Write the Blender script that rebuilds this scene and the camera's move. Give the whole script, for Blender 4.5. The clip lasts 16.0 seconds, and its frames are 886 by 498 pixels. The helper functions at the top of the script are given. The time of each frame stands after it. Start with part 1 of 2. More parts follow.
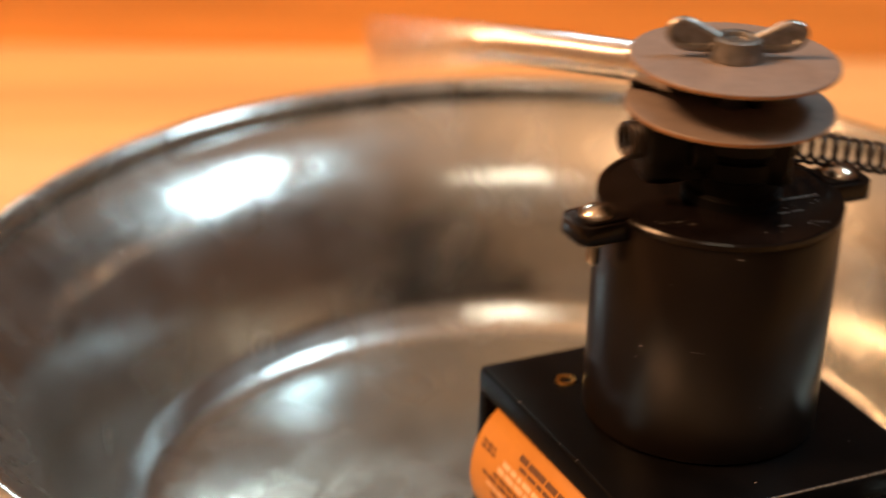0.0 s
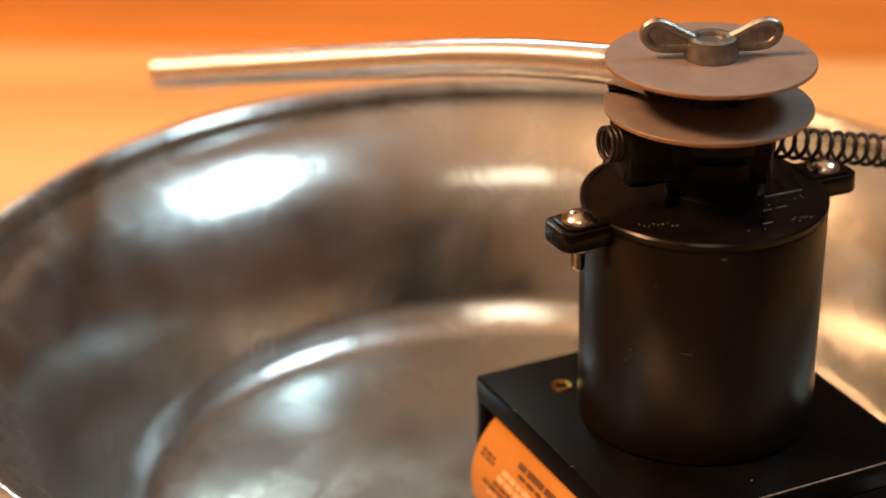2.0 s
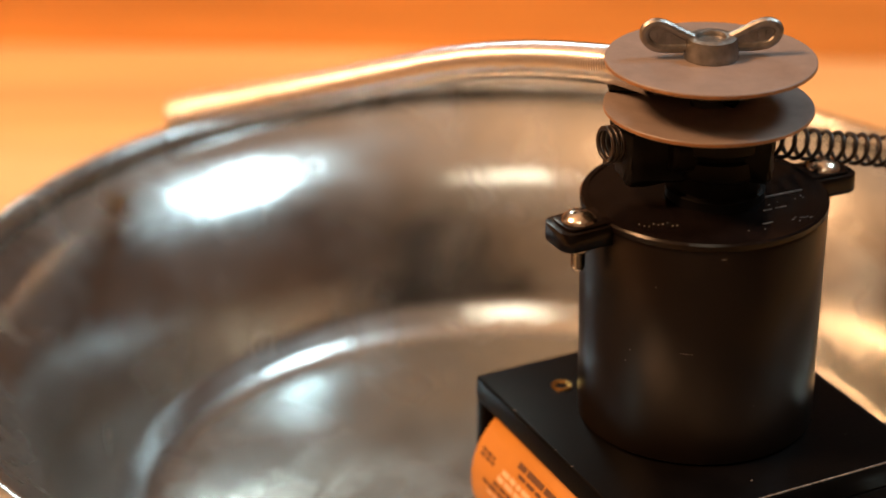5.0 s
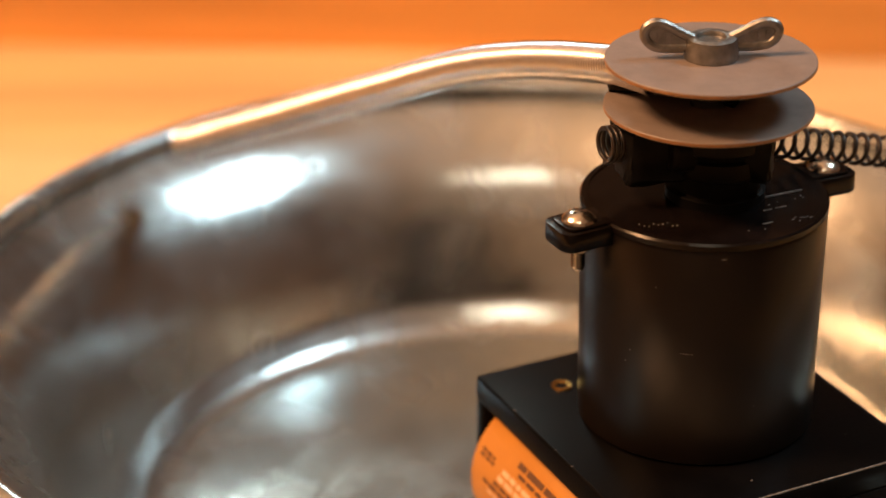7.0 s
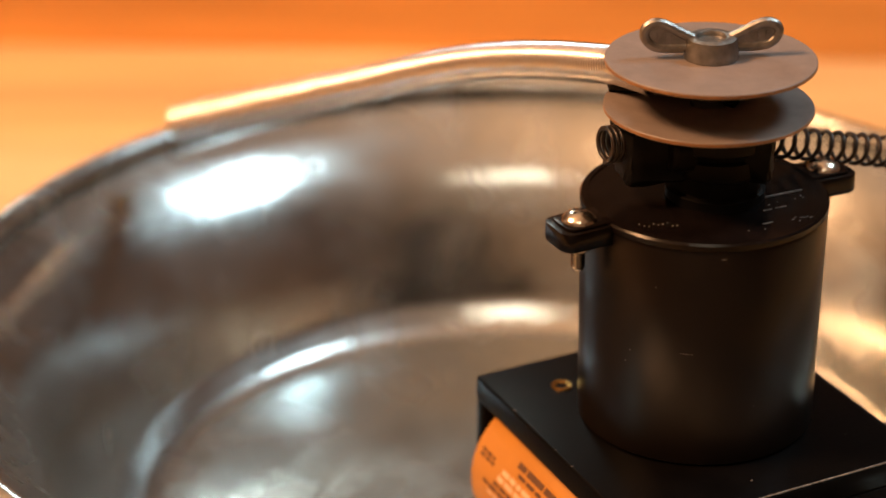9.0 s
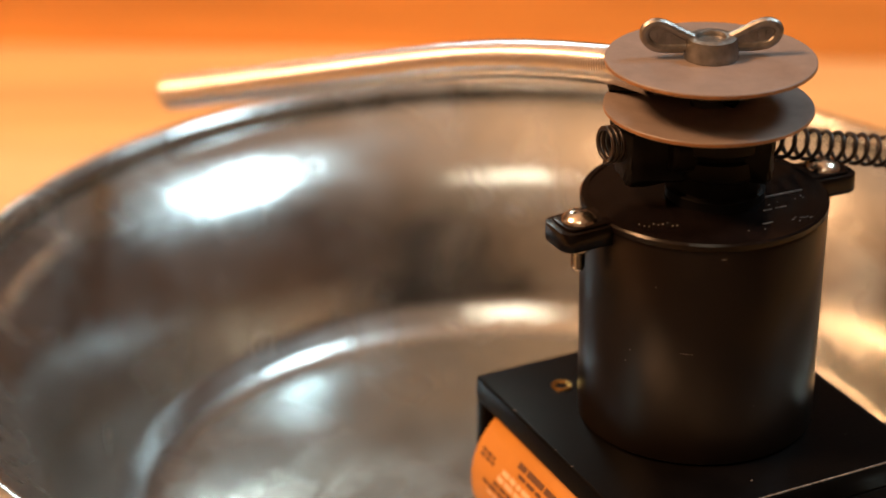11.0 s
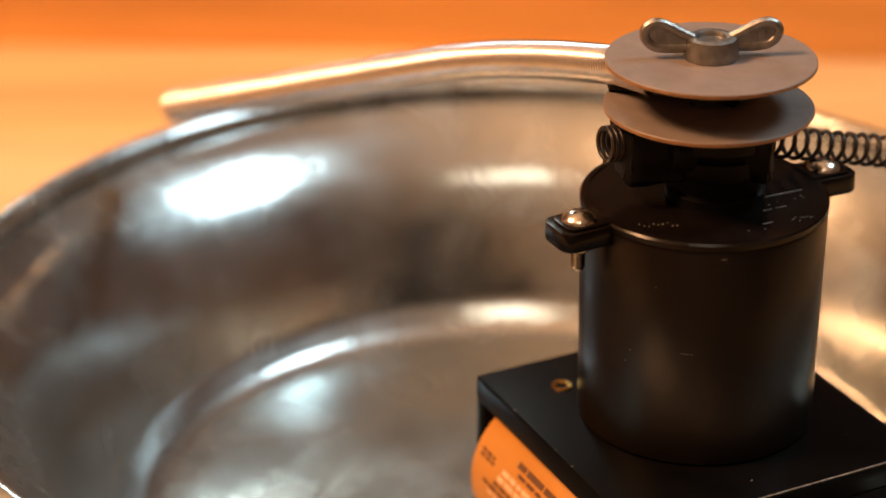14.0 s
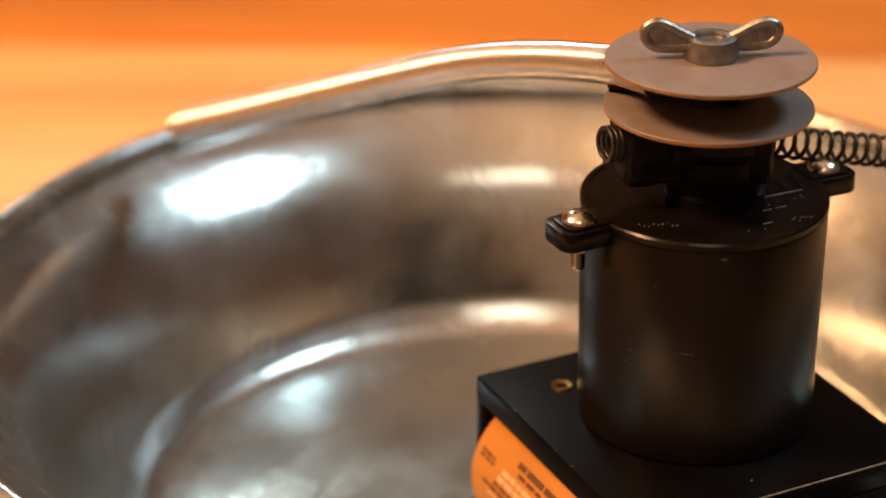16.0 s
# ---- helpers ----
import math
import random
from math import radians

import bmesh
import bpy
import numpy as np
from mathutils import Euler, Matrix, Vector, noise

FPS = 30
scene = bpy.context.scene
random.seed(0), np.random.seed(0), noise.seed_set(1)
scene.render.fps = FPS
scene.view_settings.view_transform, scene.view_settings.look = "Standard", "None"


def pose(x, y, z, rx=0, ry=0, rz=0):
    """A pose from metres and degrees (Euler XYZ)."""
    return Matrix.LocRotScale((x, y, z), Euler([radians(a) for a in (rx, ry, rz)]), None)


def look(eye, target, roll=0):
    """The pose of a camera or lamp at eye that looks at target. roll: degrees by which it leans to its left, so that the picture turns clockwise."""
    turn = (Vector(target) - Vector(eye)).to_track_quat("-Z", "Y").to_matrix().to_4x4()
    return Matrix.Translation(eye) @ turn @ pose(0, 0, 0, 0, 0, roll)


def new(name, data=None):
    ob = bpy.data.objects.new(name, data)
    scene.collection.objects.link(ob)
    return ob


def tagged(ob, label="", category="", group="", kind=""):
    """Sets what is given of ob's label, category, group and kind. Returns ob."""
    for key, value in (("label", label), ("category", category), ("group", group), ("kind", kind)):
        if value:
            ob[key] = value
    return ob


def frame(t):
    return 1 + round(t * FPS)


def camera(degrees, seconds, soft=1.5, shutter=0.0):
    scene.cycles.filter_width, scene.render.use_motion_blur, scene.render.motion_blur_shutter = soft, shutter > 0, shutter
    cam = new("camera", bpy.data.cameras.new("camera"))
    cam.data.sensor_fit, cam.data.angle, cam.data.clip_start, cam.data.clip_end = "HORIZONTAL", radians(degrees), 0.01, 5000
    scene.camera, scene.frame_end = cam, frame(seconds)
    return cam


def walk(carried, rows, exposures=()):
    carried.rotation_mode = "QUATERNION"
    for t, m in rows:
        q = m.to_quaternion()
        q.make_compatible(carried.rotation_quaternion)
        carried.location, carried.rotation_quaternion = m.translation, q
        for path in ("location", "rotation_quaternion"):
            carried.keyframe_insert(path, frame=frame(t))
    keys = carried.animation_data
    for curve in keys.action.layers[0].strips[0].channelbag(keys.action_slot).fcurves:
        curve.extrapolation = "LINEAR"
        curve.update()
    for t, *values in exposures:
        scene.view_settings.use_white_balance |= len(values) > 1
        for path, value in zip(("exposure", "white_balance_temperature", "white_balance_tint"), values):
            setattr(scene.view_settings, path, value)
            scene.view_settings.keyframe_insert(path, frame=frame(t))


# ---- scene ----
# ---- camera: fixed on a tripod, just under 0.4 m from the motor ----
cam = camera(24.11, 16.0, soft=1.6, shutter=0.85)
TOP = 0.802            # height of the housing's top plate above the floor
EYE = Vector((-0.04837, -0.35025, TOP + 0.2018))
AHEAD = Vector((0.0, 0.90221, -0.43129))
VIEW = look(EYE, EYE + AHEAD, roll=-0.601)
walk(cam, [(0.0, VIEW), (16.0, VIEW)])
cam.data.dof.use_dof = True
cam.data.dof.focus_distance = 0.376
cam.data.dof.aperture_fstop = 9.5

# ---- light: a warm bulb to one side, a cool lamp to the other, a pale unseen source far behind, a dim room ----
world = bpy.data.worlds.new("room_air")
scene.world = world
world.use_nodes = True
world.node_tree.nodes["Background"].inputs[0].default_value = (1.0, 0.72, 0.5, 1)
world.node_tree.nodes["Background"].inputs[1].default_value = 0.03


def area(name, eye, target, w, h, watts, colour, shape="RECTANGLE", roll=0):
    d = bpy.data.lights.new(name, "AREA")
    d.shape, d.size, d.size_y, d.energy, d.color = shape, w, h, watts, colour
    ob = new(name, d)
    ob.matrix_world = look(eye, target, roll)
    return ob


AIM = (0, 0.02, TOP + 0.05)
bulb = new("warm_bulb", bpy.data.lights.new("warm_bulb", "POINT"))
bulb.data.energy, bulb.data.shadow_soft_size, bulb.data.color = 53.0, 0.11, (1.0, 0.50, 0.23)
bulb.location = (-0.55, -0.09, TOP + 0.70)
area("cool_lamp", (0.45, 0.13, TOP + 0.70), AIM, 0.24, 0.18, 3.5, (0.68, 0.90, 1.0))
area("front_lamp", (-0.02, -0.49, TOP + 0.80), AIM, 0.28, 0.04, 0.62, (1.0, 0.85, 0.64))
# bare area light standing in for an unseen pale source behind the bowl
area("back_pale_light", (-0.46, 1.74, TOP + 1.08), (-0.1, 0.0, TOP - 0.05), 0.24, 0.55, 8.5, (0.84, 0.97, 0.92), roll=-33)
# weak fill added for a warm glint on the bowl's right wall
area("side_fill", (-0.98, 0.28, TOP + 0.36), AIM, 0.16, 0.5, 0.12, (1.0, 0.80, 0.56))

# ---- materials ----


def material(name, colour, rough=0.5, metal=0.0, spread=0.15, scale=60.0, bump=0.0, bump_scale=400.0, stretch=(1, 1, 1), dark=None, coat=0.0, rough_spread=0.08, spec=0.5):
    m = bpy.data.materials.new(name)
    m.use_nodes = True
    nt = m.node_tree
    b = nt.nodes["Principled BSDF"]
    tc = nt.nodes.new("ShaderNodeTexCoord")
    mp = nt.nodes.new("ShaderNodeMapping")
    mp.inputs["Scale"].default_value = stretch
    nt.links.new(tc.outputs["Object"], mp.inputs["Vector"])
    big = nt.nodes.new("ShaderNodeTexNoise")
    big.inputs["Scale"].default_value, big.inputs["Detail"].default_value = scale, 6
    fine = nt.nodes.new("ShaderNodeTexNoise")
    fine.inputs["Scale"].default_value, fine.inputs["Detail"].default_value = bump_scale, 4
    for n in (big, fine):
        nt.links.new(mp.outputs["Vector"], n.inputs["Vector"])
    ramp = nt.nodes.new("ShaderNodeValToRGB")
    lo = dark or tuple(c * (1 - spread) for c in colour)
    hi = tuple(min(1, c * (1 + spread)) for c in colour)
    ramp.color_ramp.elements[0].position, ramp.color_ramp.elements[0].color = 0.3, (*lo, 1)
    ramp.color_ramp.elements[1].position, ramp.color_ramp.elements[1].color = 0.7, (*hi, 1)
    nt.links.new(big.outputs["Fac"], ramp.inputs["Fac"])
    nt.links.new(ramp.outputs["Color"], b.inputs["Base Color"])
    rr = nt.nodes.new("ShaderNodeMapRange")
    rr.inputs["To Min"].default_value, rr.inputs["To Max"].default_value = max(0.02, rough - rough_spread), rough + rough_spread
    nt.links.new(fine.outputs["Fac"], rr.inputs["Value"])
    nt.links.new(rr.outputs["Result"], b.inputs["Roughness"])
    b.inputs["Metallic"].default_value = metal
    b.inputs["Coat Weight"].default_value = coat
    b.inputs["Specular IOR Level"].default_value = spec
    if bump:
        bp = nt.nodes.new("ShaderNodeBump")
        bp.inputs["Strength"].default_value, bp.inputs["Distance"].default_value = bump, 0.0002
        nt.links.new(fine.outputs["Fac"], bp.inputs["Height"])
        nt.links.new(bp.outputs["Normal"], b.inputs["Normal"])
    return m


WOOD = material("varnished_wood", (0.72, 0.485, 0.22), 0.38, scale=9, spread=0.22, bump=0.15, bump_scale=90, stretch=(0.6, 7, 7), coat=0.2)
PANEL = material("wood_panel", (0.59, 0.275, 0.07), 0.45, scale=7, spread=0.25, bump=0.15, bump_scale=80, stretch=(0.6, 6, 6))


def brushed_steel(name, colour):
    """Spun stainless steel: fine rings round the axis, blotches and pin specks."""
    m = material(name, colour, 0.25, 1.0, spread=0.08, scale=28, bump=0.0, bump_scale=160)
    nt = m.node_tree
    b = nt.nodes["Principled BSDF"]
    tc = nt.nodes.new("ShaderNodeTexCoord")
    sep = nt.nodes.new("ShaderNodeSeparateXYZ")
    nt.links.new(tc.outputs["Object"], sep.inputs[0])

    def calc(op, a, c=None, k=None):
        n = nt.nodes.new("ShaderNodeMath")
        n.operation = op
        nt.links.new(a, n.inputs[0])
        if c is not None:
            nt.links.new(c, n.inputs[1])
        if k is not None:
            n.inputs[1].default_value = k
        return n.outputs[0]

    x, y, z = sep.outputs
    rad = calc("SQRT", calc("ADD", calc("MULTIPLY", x, x), calc("MULTIPLY", y, y)))
    com = nt.nodes.new("ShaderNodeCombineXYZ")
    nt.links.new(calc("MULTIPLY", rad, k=900.0), com.inputs[0])
    nt.links.new(calc("MULTIPLY", z, k=900.0), com.inputs[1])
    nt.links.new(calc("MULTIPLY", calc("ARCTAN2", y, x), k=2.5), com.inputs[2])
    ring = nt.nodes.new("ShaderNodeTexNoise")
    ring.inputs["Scale"].default_value, ring.inputs["Detail"].default_value = 1.0, 3
    nt.links.new(com.outputs[0], ring.inputs["Vector"])
    blot = nt.nodes.new("ShaderNodeTexNoise")
    blot.inputs["Scale"].default_value, blot.inputs["Detail"].default_value = 45.0, 5
    nt.links.new(tc.outputs["Object"], blot.inputs["Vector"])
    mix = calc("ADD", calc("MULTIPLY", ring.outputs["Fac"], k=0.16), calc("MULTIPLY", blot.outputs["Fac"], k=0.14))
    nt.links.new(calc("ADD", mix, k=0.045), b.inputs["Roughness"])
    bp = nt.nodes.new("ShaderNodeBump")
    bp.inputs["Strength"].default_value, bp.inputs["Distance"].default_value = 0.25, 0.00006
    nt.links.new(ring.outputs["Fac"], bp.inputs["Height"])
    bp2 = nt.nodes.new("ShaderNodeBump")
    bp2.inputs["Strength"].default_value, bp2.inputs["Distance"].default_value = 0.6, 0.0008
    nt.links.new(blot.outputs["Fac"], bp2.inputs["Height"])
    nt.links.new(bp.outputs["Normal"], bp2.inputs["Normal"])
    nt.links.new(bp2.outputs["Normal"], b.inputs["Normal"])
    # fine scratches scatter part of the light widely
    haze = nt.nodes.new("ShaderNodeBsdfAnisotropic")
    haze.inputs["Roughness"].default_value = 0.46
    haze.inputs["Color"].default_value = (*colour, 1)
    nt.links.new(bp2.outputs["Normal"], haze.inputs["Normal"])
    both = nt.nodes.new("ShaderNodeMixShader")
    nt.links.new(calc("MULTIPLY", calc("POWER", blot.outputs["Fac"], k=2.0), k=0.85), both.inputs[0])
    nt.links.new(b.outputs[0], both.inputs[1])
    nt.links.new(haze.outputs[0], both.inputs[2])
    nt.links.new(both.outputs[0], nt.nodes["Material Output"].inputs["Surface"])
    return m


STEEL = brushed_steel("bowl_steel", (0.455, 0.475, 0.465))
SPRING = material("spring_steel", (0.92, 0.91, 0.89), 0.24, 1.0, spread=0.03, scale=300, rough_spread=0.0)
ZINC = material("cast_zinc", (0.27, 0.26, 0.245), 0.42, 1.0, spread=0.25, scale=500, bump=0.5, bump_scale=1500)
FIBRE = material("grey_washer", (0.18, 0.15, 0.137), 0.52, 0.15, spread=0.10, scale=300, bump=0.12, bump_scale=2500)
EDGE = material("washer_edge", (0.24, 0.12, 0.045), 0.5, 0.2, spread=0.2, scale=400)
CAN = material("satin_black_can", (0.006, 0.0042, 0.0034), 0.30, 0.0, spread=0.25, scale=60, bump=0.02, bump_scale=700, rough_spread=0.03, spec=0.23)
LIDM = material("black_moulding", (0.0045, 0.0032, 0.003), 0.22, spread=0.3, scale=200, bump=0.08, bump_scale=900, spec=0.16)
MATT = material("black_rubber", (0.003, 0.0026, 0.0025), 0.5, spread=0.4, scale=300, bump=0.3, bump_scale=700, spec=0.14)
HOUSE = material("black_housing", (0.0022, 0.0019, 0.0019), 0.34, spread=0.3, scale=150, bump=0.12, bump_scale=1200, spec=0.05)
SCREW = material("plated_screw", (0.58, 0.54, 0.47), 0.22, 1.0, spread=0.15, scale=500)
BRASS = material("brass", (0.70, 0.42, 0.12), 0.28, 1.0, spread=0.2, scale=600)
BLACKWIRE = material("black_wire", (0.011, 0.0065, 0.0045), 0.36, 0.1, spread=0.3, scale=300)
LABEL = material("orange_label", (0.46, 0.195, 0.026), 0.55, spread=0.08, scale=90)
INK = material("label_ink", (0.10, 0.04, 0.012), 0.6, spread=0.2, scale=300)
PALE = material("label_pale_print", (0.66, 0.44, 0.26), 0.6, spread=0.12, scale=500)
EMBOSS = material("rubbed_edges", (0.22, 0.215, 0.21), 0.25, 0.3, spread=0.5, scale=900)
PLASTER = material("plaster", (0.20, 0.14, 0.10), 0.8, spread=0.08, scale=4, bump=0.2, bump_scale=60)
# lighter than PLASTER only so that the bowl has something bright to reflect
BOUNCEWALL = material("bounce_wall", (0.62, 0.60, 0.55), 0.8, spread=0.08, scale=4, bump=0.2, bump_scale=60)
CEIL = material("ceiling_paint", (0.82, 0.80, 0.77), 0.85, spread=0.05, scale=3)
STRIP = material("stained_strip", (0.30, 0.10, 0.02), 0.5, spread=0.2, scale=20, stretch=(6, 6, 0.6))
CARPET = material("floor_boards", (0.16, 0.09, 0.05), 0.5, spread=0.3, scale=4, stretch=(1, 8, 1))

# ---- mesh helpers, lengths in millimetres ----
MM = 0.001


def finish(name, bm, mat, parent=None, smooth=True, angle=35):
    bmesh.ops.recalc_face_normals(bm, faces=bm.faces)
    bmesh.ops.scale(bm, vec=(MM, MM, MM), verts=bm.verts)
    me = bpy.data.meshes.new(name)
    bm.to_mesh(me)
    bm.free()
    me.materials.append(mat)
    if smooth:
        for p in me.polygons:
            p.use_smooth = True
        me.set_sharp_from_angle(angle=radians(angle))
    ob = new(name, me)
    ob.parent = parent
    return ob


def part(name, bm, mat, parent, label="", **kw):
    ob = finish(name, bm, mat, parent, **kw)
    if label:
        ob["label"] = label
    return ob


def lathe(profile, n=96, closed=False, bm=None, at=(0, 0, 0)):
    """A body of revolution round z; profile is (radius, z)."""
    bm = bm or bmesh.new()
    rings = []
    for r, z in profile:
        if r < 1e-6:
            rings.append([bm.verts.new((at[0], at[1], at[2] + z))])
        else:
            rings.append([bm.verts.new((at[0] + r * math.cos(2 * math.pi * k / n), at[1] + r * math.sin(2 * math.pi * k / n), at[2] + z)) for k in range(n)])
    pairs = list(zip(rings, rings[1:])) + ([(rings[-1], rings[0])] if closed else [])
    for a, b in pairs:
        for k in range(n):
            k2 = (k + 1) % n
            f = [a[k % len(a)], a[k2 % len(a)], b[k2 % len(b)], b[k % len(b)]]
            f = list(dict.fromkeys(f))
            if len(f) > 2:
                bm.faces.new(f)
    return bm


def sweep(points, r, n=8, bm=None, caps=True):
    """A round bar along points."""
    bm = bm or bmesh.new()
    pts = [Vector(p) for p in points]
    up, rings = None, []
    for i, p in enumerate(pts):
        d = (pts[min(i + 1, len(pts) - 1)] - pts[max(i - 1, 0)]).normalized()
        up = up or (Vector((0, 0, 1)) if abs(d.z) < 0.9 else Vector((1, 0, 0)))
        a = d.cross(up).normalized()
        b = a.cross(d)
        up = b
        rr = r[i] if isinstance(r, (list, tuple)) else r
        rings.append([bm.verts.new(p + rr * (math.cos(2 * math.pi * k / n) * a + math.sin(2 * math.pi * k / n) * b)) for k in range(n)])
    for a, b in zip(rings, rings[1:]):
        for k in range(n):
            bm.faces.new((a[k], a[(k + 1) % n], b[(k + 1) % n], b[k]))
    if caps:
        bm.faces.new(rings[0])
        bm.faces.new(rings[-1][::-1])
    return bm


def helix(length, radius, pitch, wire, per_turn=24, n=6, axis=None, start=(0, 0, 0), taper=0.0):
    """A coil along axis (local +x if none)."""
    steps = round(length / pitch * per_turn)
    d = Vector(axis or (1, 0, 0)).normalized()
    u = d.cross(Vector((0, 0, 1))).normalized()
    v = u.cross(d)
    pts = []
    for i in range(steps + 1):
        a = 2 * math.pi * i / per_turn
        pts.append(Vector(start) + d * (length * i / steps) + radius * (math.cos(a) * u + math.sin(a) * v))
    return sweep(pts, wire, n)


def block(x0, x1, y0, y1, z0, z1, bevel=0.4, seg=2, bm=None):
    bm = bm or bmesh.new()
    g = bmesh.ops.create_cube(bm, size=1)
    for v in g["verts"]:
        v.co = Vector((x0 + (v.co.x + 0.5) * (x1 - x0), y0 + (v.co.y + 0.5) * (y1 - y0), z0 + (v.co.z + 0.5) * (z1 - z0)))
    if bevel:
        es = list({e for v in g["verts"] for e in v.link_edges})
        bmesh.ops.bevel(bm, geom=es, offset=bevel, segments=seg, affect="EDGES", profile=0.5)
    return bm


def outline(points, z0, z1, bevel=0.3):
    """A plate from a plan outline."""
    bm = bmesh.new()
    f = bm.faces.new([bm.verts.new((x, y, z0)) for x, y in points])
    g = bmesh.ops.extrude_face_region(bm, geom=[f])
    for v in g["geom"]:
        if isinstance(v, bmesh.types.BMVert):
            v.co.z = z1
    if bevel:
        es = [e for e in bm.edges if abs(e.verts[0].co.z - e.verts[1].co.z) < 1e-6]
        bmesh.ops.bevel(bm, geom=es, offset=bevel, segments=2, affect="EDGES", profile=0.5)
    return bm


def moved(bm, m):
    bmesh.ops.transform(bm, matrix=m, verts=bm.verts)
    return bm


def bumpy(bm, amount, scale, seed=0.0):
    for v in bm.verts:
        v.co += Vector([noise.noise(v.co * scale + Vector((seed + 9 * k, 0, 0))) for k in range(3)]) * amount
    return bm


# ---- the room, closed around the table ----
TABLE_Z = TOP - 0.0515
BACK = 0.337


def slab(name, x0, x1, y0, y1, z0, z1, mat, label="", kind="structure", bevel=0):
    ob = finish(name, block(x0 * 1000, x1 * 1000, y0 * 1000, y1 * 1000, z0 * 1000, z1 * 1000, bevel), mat, smooth=False)
    return tagged(ob, label, "", "", kind)


slab("floor", -1.7, 1.7, -2.2, 1.8, -0.1, 0.0, CARPET, "dark wooden floor under the table")
slab("ceiling", -1.7, 1.7, -2.2, 1.8, 2.4, 2.5, CEIL, "painted ceiling")
slab("wall_west", -1.8, -1.7, -2.2, 1.8, 0.0, 2.4, PLASTER, "plain plaster wall")
slab("wall_east", 1.7, 1.8, -2.2, 1.8, 0.0, 2.4, PLASTER, "plain plaster wall")
# unseen wall behind the camera, made pale as a reflector for the bowl
slab("wall_south", -1.7, 1.7, -2.3, -2.2, 0.0, 2.4, BOUNCEWALL, "plain unseen wall, lightened to brighten the bowl")
slab("wall_north", -1.7, 1.7, 1.8, 1.9, 0.0, 2.4, PLASTER, "plain plaster wall behind the table")
back = slab("backboard", -1.2, 1.2, 0.0, 0.028, TABLE_Z - 0.25, TABLE_Z + 0.075, PANEL, "orange-brown low wooden board standing behind the table top")
back.matrix_world = pose(0, BACK, 0, 0, 0, -5.0)

strip = tagged(finish("wooden_strip", block(-6, 6, -5, 0, 0, 78, 1.5), STRIP), "red-brown wooden strip leaning on the backboard", "strip")
strip.matrix_world = pose(-0.268, 0.333, TABLE_Z + 0.003, -0.5, 24, -5.0)

# ---- the table ----
table = tagged(new("table"), "orange varnished wooden table with a smooth top", "table")
table.location = (0, -0.1, 0)
part("tabletop", block(-800, 800, -120, 520, TABLE_Z * 1000 - 30, TABLE_Z * 1000, 3), WOOD, table)
for sx in (-1, 1):
    for sy in (-1, 1):
        part("leg", block(sx * 750 - 25, sx * 750 + 25, 200 + sy * 270 - 25, 200 + sy * 270 + 25, 0, TABLE_Z * 1000 - 30, 3), WOOD, table)


# ---- the steel bowl ----
WALL_Z = (-44.5, -32, -17, -11, -7.5, -3, 0.6)
WALL_SLOPE = (74, 71, 60, 49, 46, 36, 27)


def build_bowl():
    bowl = tagged(new("steel_bowl"), "wide shiny stainless steel bowl with a rolled rim", "bowl")
    bowl.location = (-0.0319, 0.0431, TABLE_Z)
    z0 = -51.5
    # a flat floor, a rounded turn with a short cone in it, a steep wall that flares towards the rim
    inner = [(0.0, -50.95), (40, -50.9), (60, -50.82), (70, -50.72), (76, -50.6), (80.3, -50.5)]
    r, z = inner[-1]
    for start, end, length, steps in ((0, 46, 6.4, 8), (46, 48, 0.4, 1), (48, 51.5, 4.6, 5), (51.5, 72, 2.2, 4)):
        for k in range(steps):
            slope = radians(start + (end - start) * (k + 0.5) / steps)
            r, z = r + length / steps * math.cos(slope), z + length / steps * math.sin(slope)
            inner.append((r, z))
    while z < -1.2:
        r, z = r + 1.0 / math.tan(radians(np.interp(z + 0.5, WALL_Z, WALL_SLOPE))), z + 1.0
        inner.append((r, z))
    inner = [(r + (120.9 - inner[-1][0]) * max(0.0, (z + 44) / (inner[-1][1] + 44)), z) for r, z in inner]
    outer = [(r - 0.55, z - 0.55) for r, z in reversed(inner[4:-1])] + [(74, -51.0), (0, -51.4)]
    part("basin", lathe([(r, z - z0) for r, z in inner + outer], 192), STEEL, bowl, angle=80)
    bead = [(120.9, -1.6), (120.5, 0.4), (120.5, 2.4), (120.9, 3.6), (121.8, 4.8), (122.9, 5.4), (124.1, 5.3), (125.2, 4.5), (125.9, 3.2), (126.0, 1.9), (125.6, 0.5), (124.6, -0.5), (123.0, -1.1)]
    part("rim", lathe([(r, z - z0) for r, z in bead], 192, True), STEEL, bowl, "rolled steel rim", angle=80)
    return bowl


build_bowl()

# ---- the motor unit ----
UNIT_Z = -50.2 * MM
unit = tagged(new("motor_unit"), "black geared motor on an open housing with washers and sprung arms", "motor")
U = 50.2              # the unit's own height of the top plate, in mm
YAW = Matrix.Rotation(radians(25.39), 4, "Z")
XL, XR, YF, YB = -32.31, 29.57, -33.83, 30.19


def lift(z=0.0):
    return Matrix.Translation((0, 0, U + z))


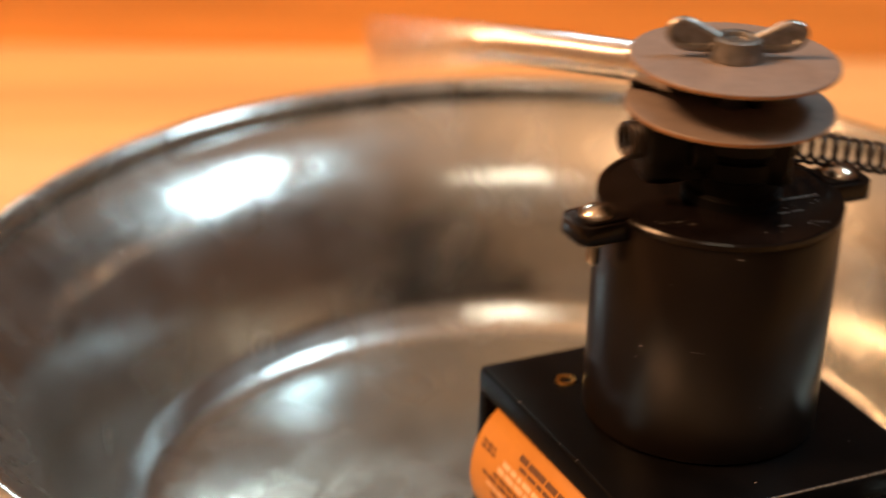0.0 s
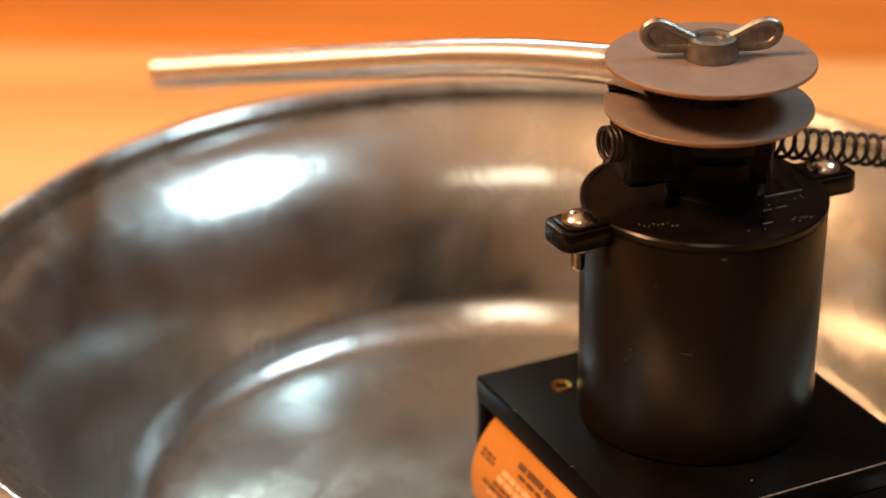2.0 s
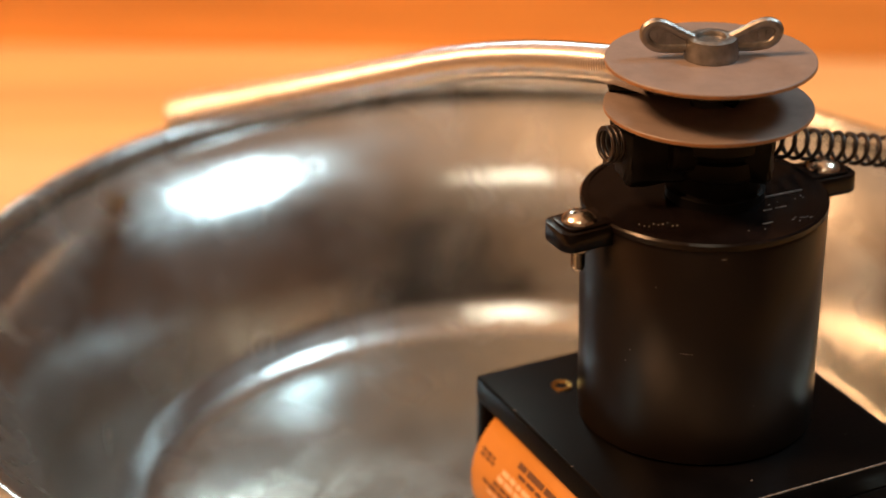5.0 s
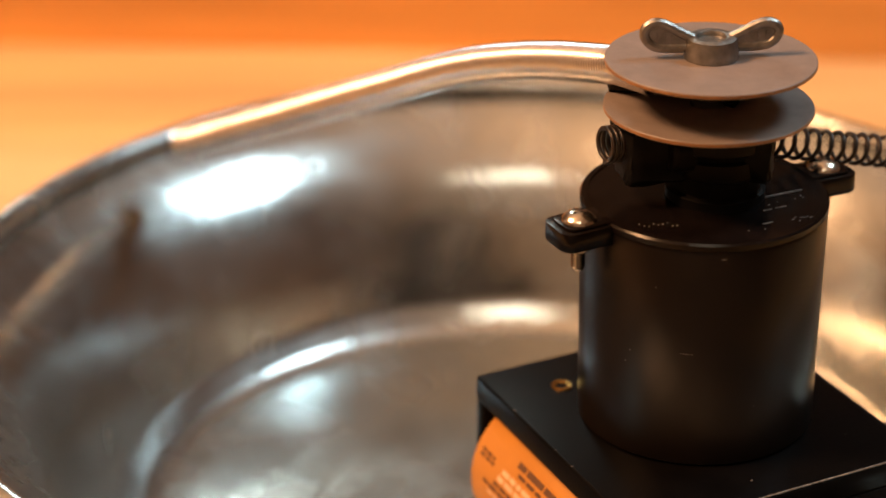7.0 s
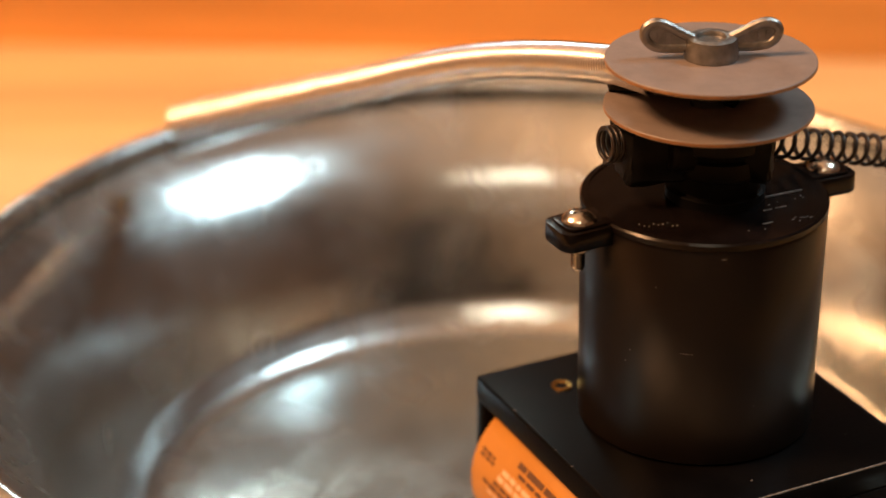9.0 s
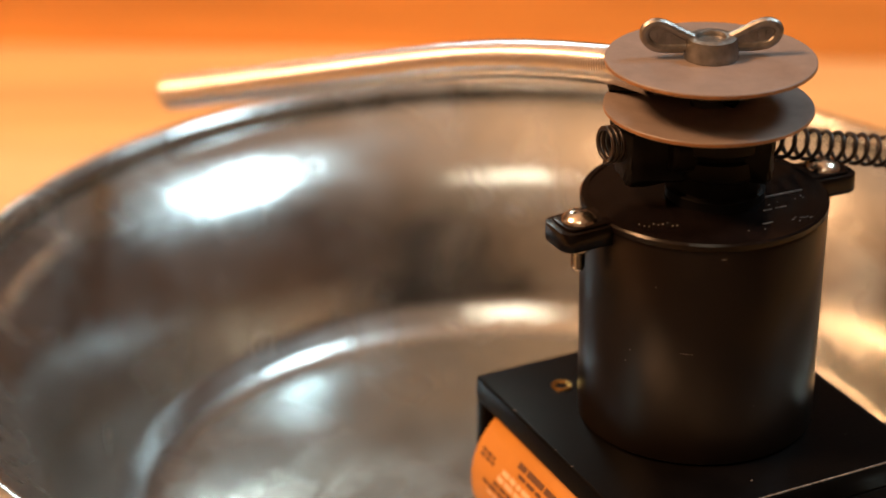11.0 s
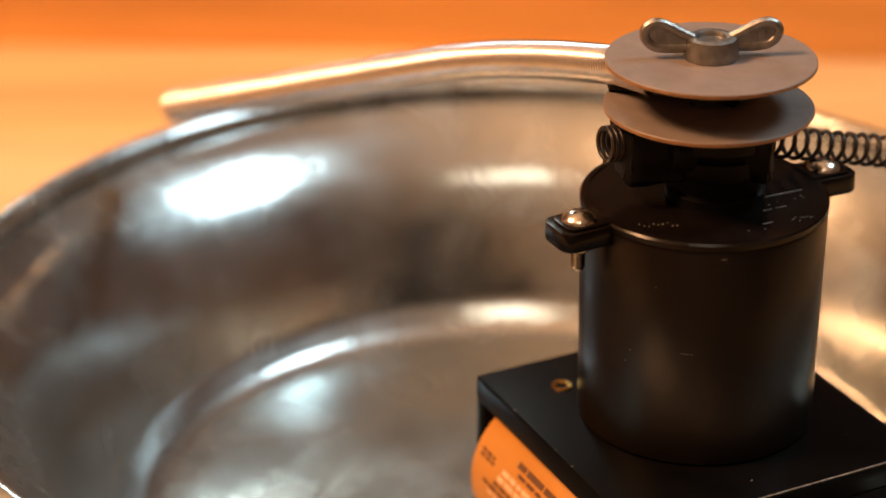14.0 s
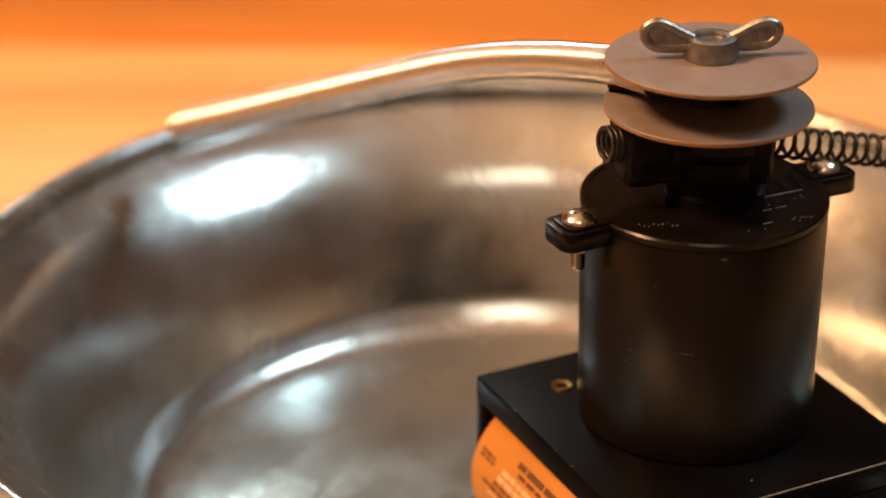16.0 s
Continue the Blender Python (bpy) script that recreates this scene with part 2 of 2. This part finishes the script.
def build_housing():
    bm = block(XL, XR, YF, YB, -5.5, 0, 0.7, 3)
    house = part("housing", moved(bm, lift() @ YAW), HOUSE, unit, "black moulded plate with side walls")
    part("side_wall", moved(block(XL + 0.1, XR - 0.1, YB - 3.6, YB - 0.05, -50.2, -5.4, 0.5), lift() @ YAW), HOUSE, house)
    part("side_wall", moved(block(XL + 0.1, XR - 0.1, YF + 0.05, YF + 3.6, -50.2, -5.4, 0.5), lift() @ YAW), HOUSE, house)
    part("end_wall", moved(block(XR - 3.6, XR - 0.05, YF + 3.7, YB - 3.7, -50.2, -5.4, 0.4), lift() @ YAW), HOUSE, house)
    part("worn_edge", moved(bumpy(block(-16, XR - 0.8, YF - 0.03, YF + 0.22, -0.9, -0.62, 0.05, 1), 0.03, 0.9), lift() @ YAW @ Matrix.Translation((0, 0, 0.72))), EMBOSS, house, "pale worn edge", smooth=False)
    for k, (x, y, w) in enumerate(((XL + 0.5, 14.0, 0.5), (XL + 0.55, -2.5, 0.35), (XL + 0.5, -9.0, 0.6), (-5.0, -28.0, 0.4), (20.0, -22.0, 0.35))):
        part("chip", moved(block(x - w / 2, x + w / 2, y - 0.12, y + 0.12, -0.02, 0.04, 0.02, 1), lift() @ YAW), EMBOSS, house, smooth=False)
    # brass insert in the plate
    ins = [(0.0, -0.6), (1.0, -0.6), (1.15, 0.25), (1.95, 0.35), (2.1, 0.0), (2.1, -0.5)]
    part("brass_insert", lathe(ins, 28, at=(-25.2, 8.5, U)), BRASS, house, "brass threaded insert")
    # drum with the orange label, bulging out of the open side
    prof = []
    for k in range(25):
        a = radians(100 + 160 * k / 24)
        prof.append((XL + 10.5 + 14.0 * math.cos(a), -20.0 + 15.5 * math.sin(a)))
    bm = bmesh.new()
    rows = []
    for y in (YB - 4.4, YB - 5.0, YF + 5.0, YF + 4.4):
        s = 0.6 if y in (YB - 4.4, YF + 4.4) else 0.0
        rows.append([bm.verts.new((x + s, y, z)) for x, z in prof])
    for a, b in zip(rows, rows[1:]):
        for k in range(len(a) - 1):
            bm.faces.new((a[k], a[k + 1], b[k + 1], b[k]))
    for r in (rows[0], rows[-1]):
        bm.faces.new(r)
    bm.faces.new([r[0] for r in rows] + [r[-1] for r in reversed(rows)])
    drum = part("label_drum", moved(bm, lift() @ YAW), LABEL, house, "orange printed label with unreadable small print")

    def bar(a0, a1, y0, y1, mat, name):
        b = bmesh.new()
        grid = []
        for i in range(4):
            a = radians(a0 + (a1 - a0) * i / 3)
            row = []
            for rr in (0.02, 0.10):
                for y in (y0, y1):
                    row.append(b.verts.new((XL + 10.5 + (14.0 + rr) * math.cos(a), y, -20.0 + (15.5 + rr) * math.sin(a))))
            grid.append(row)
        for g, h in zip(grid, grid[1:]):
            for i, j in ((0, 1), (1, 3), (3, 2), (2, 0)):
                b.faces.new((g[i], g[j], h[j], h[i]))
        for g in (grid[0], grid[-1]):
            b.faces.new((g[0], g[1], g[3], g[2]))
        part(name, moved(b, lift() @ YAW), mat, drum)

    rnd = random.Random(3)

    def line_of_words(a, y, end, mat, high, lo, hi):
        while y > end:
            w = rnd.uniform(lo, hi)
            bar(a, a + high, max(y - w, end), y, mat, "print_bar")
            y -= w + 0.55

    line_of_words(150, 23.0, 18.0, INK, 2.6, 1.2, 2.2)
    line_of_words(154, 23.0, 17.6, INK, 2.6, 1.0, 2.0)
    line_of_words(138, 10.5, -24.0, INK, 5.0, 3.0, 7.0)
    line_of_words(145.5, 9.0, -24.0, INK, 3.0, 1.6, 4.0)
    line_of_words(152, 14.0, -20.0, PALE, 4.2, 1.5, 3.5)
    line_of_words(158.5, 15.0, -20.0, PALE, 4.2, 1.5, 3.5)
    line_of_words(165, 16.0, -12.0, INK, 2.6, 1.4, 3.2)
    for k in range(4):
        line_of_words(170 + 5.5 * k, 20.0 - 2.0 * k, -10.0, PALE if k % 2 else INK, 2.8, 1.4, 3.6)
    return house


def build_can():
    r1, r0 = 22.85, 22.55
    prof = [(0, 0.05), (r0 - 0.6, 0.05), (r0, 0.5), (r0, 0.9), (r1, 43.2), (r1 - 0.3, 43.9), (r1 - 0.9, 44.0), (0, 44.0)]
    can = part("motor_can", moved(lathe(prof, 128), lift()), CAN, unit, "satin black cylindrical motor can")
    part("scratch", moved(block(-1.2, 1.2, -0.05, 0.05, -0.02, 0.02, 0), lift(23.5) @ Matrix.Translation((-4.8, -22.2, 0)) @ Matrix.Rotation(radians(-12), 4, "Z")), EMBOSS, can, smooth=False)
    for x, z, w in ((-14.5, 22.0, 0.35), (-15.2, 19.5, 0.25), (1.0, 42.6, 0.9), (-10.5, 36.0, 0.2), (8.0, 12.0, 0.25)):
        r = r0 + (r1 - r0) * z / 43.2
        y = -math.sqrt(r * r - x * x)
        part("scuff", moved(block(-w / 2, w / 2, -0.03, 0.03, -0.09, 0.09, 0.02, 1), lift(z) @ Matrix.Translation((x, y, 0)) @ Matrix.Rotation(math.atan2(x, -y), 4, "Z")), EMBOSS, can, smooth=False)
    return can


def build_lid():
    prof = [(0, 43.9), (22.7, 43.9), (22.95, 44.1), (22.95, 45.1), (22.6, 45.5), (21.6, 45.5), (21.3, 45.25), (0, 45.25)]
    lid = part("lid", moved(lathe(prof, 128), lift()), LIDM, unit, "black moulded lid with raised marks")
    rnd = random.Random(5)

    def raised(x, y, w, d, h, turn, name="raised_mark", mat=EMBOSS):
        part(name, moved(block(-w / 2, w / 2, -d / 2, d / 2, 0, h, min(w, d) * 0.2, 1), lift(45.2) @ Matrix.Translation((x, y, 0)) @ Matrix.Rotation(radians(turn), 4, "Z")), mat, lid)

    raised(13.2, -1.4, 11.0, 0.24, 0.35, 24, "raised_line")
    raised(10.6, -7.9, 1.9, 0.22, 0.25, 24, "raised_line")
    raised(13.2, -6.7, 2.4, 0.22, 0.25, 24, "raised_line")
    raised(9.8, -13.5, 2.2, 0.22, 0.2, 24, "raised_line")
    for k in range(8):
        raised(14.6 + 0.55 * k, -12.2 + 0.25 * k + rnd.uniform(-1.0, 1.0), rnd.uniform(0.25, 0.7), 0.18, 0.18, rnd.uniform(0, 60))
    for x, y in ((11.2, -5.6), (12.9, -4.4), (16.4, -3.0), (17.6, -1.6), (17.9, -2.4), (9.0, -16.0), (6.0, -16.6)):
        raised(x, y, rnd.uniform(0.25, 0.5), 0.2, 0.18, rnd.uniform(0, 60))
    for k in range(9):
        raised(-13.2 + 0.85 * k, -13.9 + rnd.uniform(-1.1, 1.1) + 0.1 * k, rnd.uniform(0.2, 0.5), 0.18, 0.18, rnd.uniform(0, 90))
    # two ears with their screws
    for az, rad in ((206.6, 26.75), (23.9, 26.1)):
        m = lift() @ Matrix.Rotation(radians(az), 4, "Z")
        pts = [(20.0, -4.6)] + [(rad + 2.9 + 2.3 * math.cos(radians(a)), -2.4 + 2.3 * math.sin(radians(a))) for a in (-90, -60, -30, 0)] + [(rad + 2.9 + 2.3 * math.cos(radians(a)), 2.4 + 2.3 * math.sin(radians(a))) for a in (0, 30, 60, 90)] + [(20.0, 4.6)]
        ear = part("mounting_ear", moved(outline(pts, 41.5, 45.2, 0.3), m), LIDM, lid, "black rounded mounting ear")
        pts2 = [(rad + (x - rad) * 0.76, y * 0.80) for x, y in pts]
        part("ear_cover", moved(outline(pts2, 45.15, 45.75, 0.2), m), LIDM, lid)
        head = [(0, 1.9), (1.2, 1.82), (2.2, 1.4), (2.95, 0.75), (3.3, 0.2), (3.3, 0.0), (0, 0)]
        bm = lathe(head, 36)
        part("screw_head", moved(bm, m @ Matrix.Translation((rad, 0, 45.6))), SCREW, lid, "domed plated cross-head screw")
        for turn in (20, 110):
            part("screw_slot", moved(block(-1.35, 1.35, -0.28, 0.28, 1.0, 1.86, 0.05, 1), m @ Matrix.Translation((rad, 0, 45.6)) @ Matrix.Rotation(radians(turn), 4, "Z")), MATT, lid)
        part("washer", moved(lathe([(1.3, 39.9), (2.2, 39.9), (2.4, 40.1), (2.4, 41.45), (1.3, 41.45)], 28, True), m @ Matrix.Translation((rad, 0, 0))), SCREW, lid)
        thread = []
        for k in range(7):
            z = 39.9 - 0.58 * k
            thread += [(1.35, z), (1.0, z - 0.29)]
        thread += [(1.0, 35.75), (0, 35.6)]
        part("screw_thread", moved(lathe(thread, 24), m @ Matrix.Translation((rad, 0, 0))), SCREW, lid, "threaded screw end")
    return lid


def lump(x0, x1, y0, y1, z0, z1, amount, seed):
    """A worn, lumpy block of rubbery stuff."""
    bm = block(x0, x1, y0, y1, z0, z1, 1.4, 2)
    bmesh.ops.subdivide_edges(bm, edges=bm.edges, cuts=3, use_grid_fill=True)
    bumpy(bm, amount, 0.35, seed)
    return bumpy(bm, amount * 0.45, 1.3, seed + 3)


def build_hub():
    prof = [(0, 45.2), (9.2, 45.2), (9.2, 47.0), (8.2, 47.6), (8.2, 50.5), (8.8, 51.0), (8.8, 54.2), (8.0, 54.6), (9.4, 56.2), (9.4, 58.6), (8.0, 59.0), (8.0, 63.0), (0, 63.0)]
    hub = part("hub", moved(lathe(prof, 48, at=(2.0, 0, 0)), lift()), MATT, unit, "black stepped plastic hub")
    part("collar", moved(lump(-9, 11, -6.5, 7, 52.5, 58.5, 0.5, 1.0), lift() @ Matrix.Rotation(radians(14), 4, "Z")), MATT, hub)
    part("clamp_block", moved(lump(-16.5, -5.0, -5.0, 7, 49.6, 60.6, 1.0, 7.0), lift() @ Matrix.Rotation(radians(10), 4, "Z")), MATT, hub, "black crumbly rubber clamp")
    part("clamp_block", moved(lump(4.0, 12.0, -6.0, 6, 49.6, 60.0, 0.9, 4.0), lift() @ Matrix.Rotation(radians(-8), 4, "Z")), MATT, hub)
    thread = []
    for k in range(25):
        z = 62.5 + 0.5 * k
        thread += [(3.1, z), (2.7, z + 0.25)]
    thread = [(0, 62.5)] + thread + [(2.5, 75.2), (0, 75.3)]
    part("threaded_stud", moved(lathe(thread, 24), lift()), ZINC, hub, "threaded steel stud")
    # rubber block that grips the arm between the washers
    part("rubber_grip", moved(lump(-19.0, 6, -1.5, 11.0, 63.2, 69.6, 1.0, 2.0), lift() @ Matrix.Rotation(radians(-24), 4, "Z")), MATT, hub, "black rubbery grip between the washers")
    return hub


def build_washer(z, name_label):
    r, t = 19.05, 0.85
    prof = [(3.3, z - t), (r - 0.12, z - t), (r, z - t + 0.12), (r, z - 0.12), (r - 0.12, z), (3.3, z)]
    w = part("fender_washer", moved(lathe(prof, 128, True), lift()), FIBRE, unit, name_label)
    part("cut_edge", moved(lathe([(r - 0.05, z - t + 0.14), (r + 0.02, z - t + 0.16), (r + 0.02, z - 0.2), (r - 0.05, z - 0.18)], 128, True), lift()), EDGE, w, "brownish cut edge")
    return w


def build_wing_nut():
    z = 71.97
    barrel = [(2.5, 3.5), (2.7, 4.0), (3.1, 4.15), (3.8, 4.1), (4.5, 3.8), (4.7, 2.6), (4.95, 0.9), (4.95, 0.1), (4.7, 0.0), (2.5, 0.0)]
    nut = part("wing_nut", moved(lathe(barrel, 48, True), lift(z)), ZINC, unit, "cast grey metal wing nut")
    for side in (-1, 1):
        # rim of the wing as a loop bar, and a thinner web
        loop = []
        ctl = [(3.8, 4.2), (6.0, 5.6), (8.4, 7.2), (10.2, 7.9), (11.8, 7.4), (12.6, 5.9), (12.2, 4.0), (10.9, 2.6), (9.0, 2.1), (6.4, 2.0), (3.8, 2.2)]
        n = len(ctl)
        for i in range(n - 1):
            p0, p1, p2, p3 = ctl[max(i - 1, 0)], ctl[i], ctl[i + 1], ctl[min(i + 2, n - 1)]
            for s in range(4):
                u = s / 4
                loop.append(tuple(0.5 * (2 * p1[k] + (p2[k] - p0[k]) * u + (2 * p0[k] - 5 * p1[k] + 4 * p2[k] - p3[k]) * u * u + (3 * p1[k] - p0[k] - 3 * p2[k] + p3[k]) * u ** 3) for k in range(2)))
        loop.append(ctl[-1])
        tall = 0.80 if side < 0 else 0.74
        loop = [(3.4 + (x - 3.8) * 0.985, 1.9 + (zz - 2.0) * tall) for x, zz in loop]
        yaw = Matrix.Rotation(radians(4 if side > 0 else 2), 4, "Z")
        part("wing", moved(sweep([(side * x, 0, zz) for x, zz in loop], 0.95, 10), lift(z) @ yaw), ZINC, nut)
        bm = bmesh.new()
        f = bm.faces.new([bm.verts.new((side * x, -0.4, zz)) for x, zz in loop])
        g = bmesh.ops.extrude_face_region(bm, geom=[f])
        for v in g["geom"]:
            if isinstance(v, bmesh.types.BMVert):
                v.co.y = 0.4
        part("web", moved(bm, lift(z) @ yaw), ZINC, nut, smooth=False)
        for k in range(2):
            part("cast_mark", moved(block(side * 9.0 - 0.9 + 1.5 * k, side * 9.0 - 0.5 + 1.5 * k, -0.62, -0.38, 3.4, 4.8, 0.05, 1), lift(z) @ yaw), ZINC, nut)
    return nut


def build_black_springs():
    a, b = Vector((6.0, 6.2, 53.7)), Vector((62.0, 33.0, 36.9))
    part("black_coil", moved(helix((b - a).length, 2.85, 2.95, 0.46, 24, 8, b - a, a), lift()), BLACKWIRE, unit, "black open coil spring", angle=100)
    a, b = Vector((-12.0, -1.0, 56.4)), Vector((-19.2, -4.6, 57.0))
    part("black_coil", moved(helix((b - a).length, 3.1, 1.05, 0.45, 24, 8, b - a, a), lift()), BLACKWIRE, unit, "black coil spring end", angle=100)


# ---- the sprung steel arm: a rigid root, 35 short lengths that share the bend, and the long straight run ----
ROOT = Vector((-17.22, 8.84, 67.4 + U))
HEAD, DROOP, TOTAL = 47.37, 10.91, 149.0
S0, S1, SECTIONS = 5.75, 51.75, 35
STEP = (S1 - S0) / SECTIONS
ARM_R, ARM_WIRE, ARM_PITCH = 3.46, 0.30, (S1 - S0) / 70


def aim(heading, droop):
    """Turn local +x to the way that the arm runs."""
    return Matrix.Rotation(radians(180 - heading), 4, "Z") @ Matrix.Rotation(radians(droop), 4, "Y")


def clamped_root():
    """The coil from under the washer out to where the bend begins; level inside, drooping outside."""
    steps = 28 * 26
    length = 26 * ARM_PITCH
    pts, p = [], Vector(ROOT)
    track = []
    for i in range(steps + 1):
        at = S0 - length * i / steps
        droop = DROOP if at > 0 else max(0.0, DROOP + at * 1.6)
        track.append((at, droop))
    p = ROOT + S0 * (aim(HEAD, DROOP) @ Vector((1, 0, 0)))
    for i, (at, droop) in enumerate(track):
        turn = aim(HEAD, droop)
        a = -2 * math.pi * i / 28
        pts.append(p + ARM_R * (turn @ Vector((0, -math.cos(a), math.sin(a)))))
        p = p - (length / steps) * (turn @ Vector((1, 0, 0)))
    return sweep(pts, ARM_WIRE, 8)


def build_arm():
    root = part("spring_arm", clamped_root(), SPRING, unit, "long bright steel close-coiled spring arm", angle=100)
    pieces = []
    for i in range(SECTIONS):
        pieces.append(part("coil_section", helix(STEP, ARM_R, ARM_PITCH, ARM_WIRE, 28, 8), SPRING, root, angle=100))
    pieces.append(part("coil_section", helix(TOTAL - S1, ARM_R, ARM_PITCH, ARM_WIRE, 28, 8), SPRING, root, angle=100))
    return pieces


EARLY = [(0.0, 27.7, 20.2), (0.1, 29.5, 32.6), (0.2, 4.3, 31.1), (0.3, -2.8, 22.6), (0.4, 11.4, 16.6), (0.5, 4.2, 21.6), (0.6, -5.3, 28.3), (0.7, 4.3, 27.9),
         (0.8, 5.1, 21.1), (0.9, -4.6, 17.1), (1.0, 1.5, 19.8), (1.1, 3.1, 26.4), (1.2, -3.5, 27.6), (1.3, 1.3, 21.8), (1.4, 2.0, 16.9), (1.5, -2.2, 18.7)]


def swing(t):
    """Side swing and droop of the arm's straight run, in degrees: a slowly dying nod."""
    nod = 21.58 + 6.09 * math.exp(-0.07 * t) * math.sin(11.853 * t * (1 + 0.00025 * t) + 0.2198)
    side = 0.1 + 2.2 * math.exp(-1.6 * (t - 1.5)) * math.sin(12.6 * (t - 1.5) - 0.6)
    return side, nod


def arm_poses(side, droop):
    p, out = ROOT + S0 * (aim(HEAD, DROOP) @ Vector((1, 0, 0))), []
    for i in range(SECTIONS):
        k = (i + 0.5) / SECTIONS
        turn = aim(HEAD + side * k, DROOP + (droop - DROOP) * k)
        out.append(Matrix.Translation(p * MM) @ turn)
        p = p + STEP * (turn @ Vector((1, 0, 0)))
    out.append(Matrix.Translation(p * MM) @ aim(HEAD + side, droop))
    return out


build_housing()
build_can()
build_lid()
build_hub()
build_washer(71.97, "flat grey fender washer under the wing nut")
build_washer(63.05, "flat grey fender washer above the hub")
build_wing_nut()
build_black_springs()
ARM = build_arm()


def motions():
    rest = Matrix.Translation((0, 0, TOP + UNIT_Z))
    pivot = Matrix.Translation((0, 0, 35 * MM))

    def rock(deg):
        return rest @ pivot @ Matrix.Rotation(radians(deg), 4, "Y") @ pivot.inverted()

    walk(unit, [(0.0, rock(2.9)), (0.0334, rock(1.8)), (0.1, rock(0.75)), (0.2, rock(0.0)), (0.3, rock(0.0)), (16.0, rock(0.0))])
    times = [(t, s, d) for t, s, d in EARLY]
    t = 1.6
    while t < 16.001:
        times.append((t, *swing(t)))
        t += 0.0667
    if times[-1][0] < 15.999:
        times.append((16.0, *swing(16.0)))
    paths = [[] for _ in ARM]
    for t, s, d in times:
        for rows, m in zip(paths, arm_poses(s, d)):
            rows.append((round(t, 4), m))
    for ob, rows in zip(ARM, paths):
        walk(ob, rows)


motions()
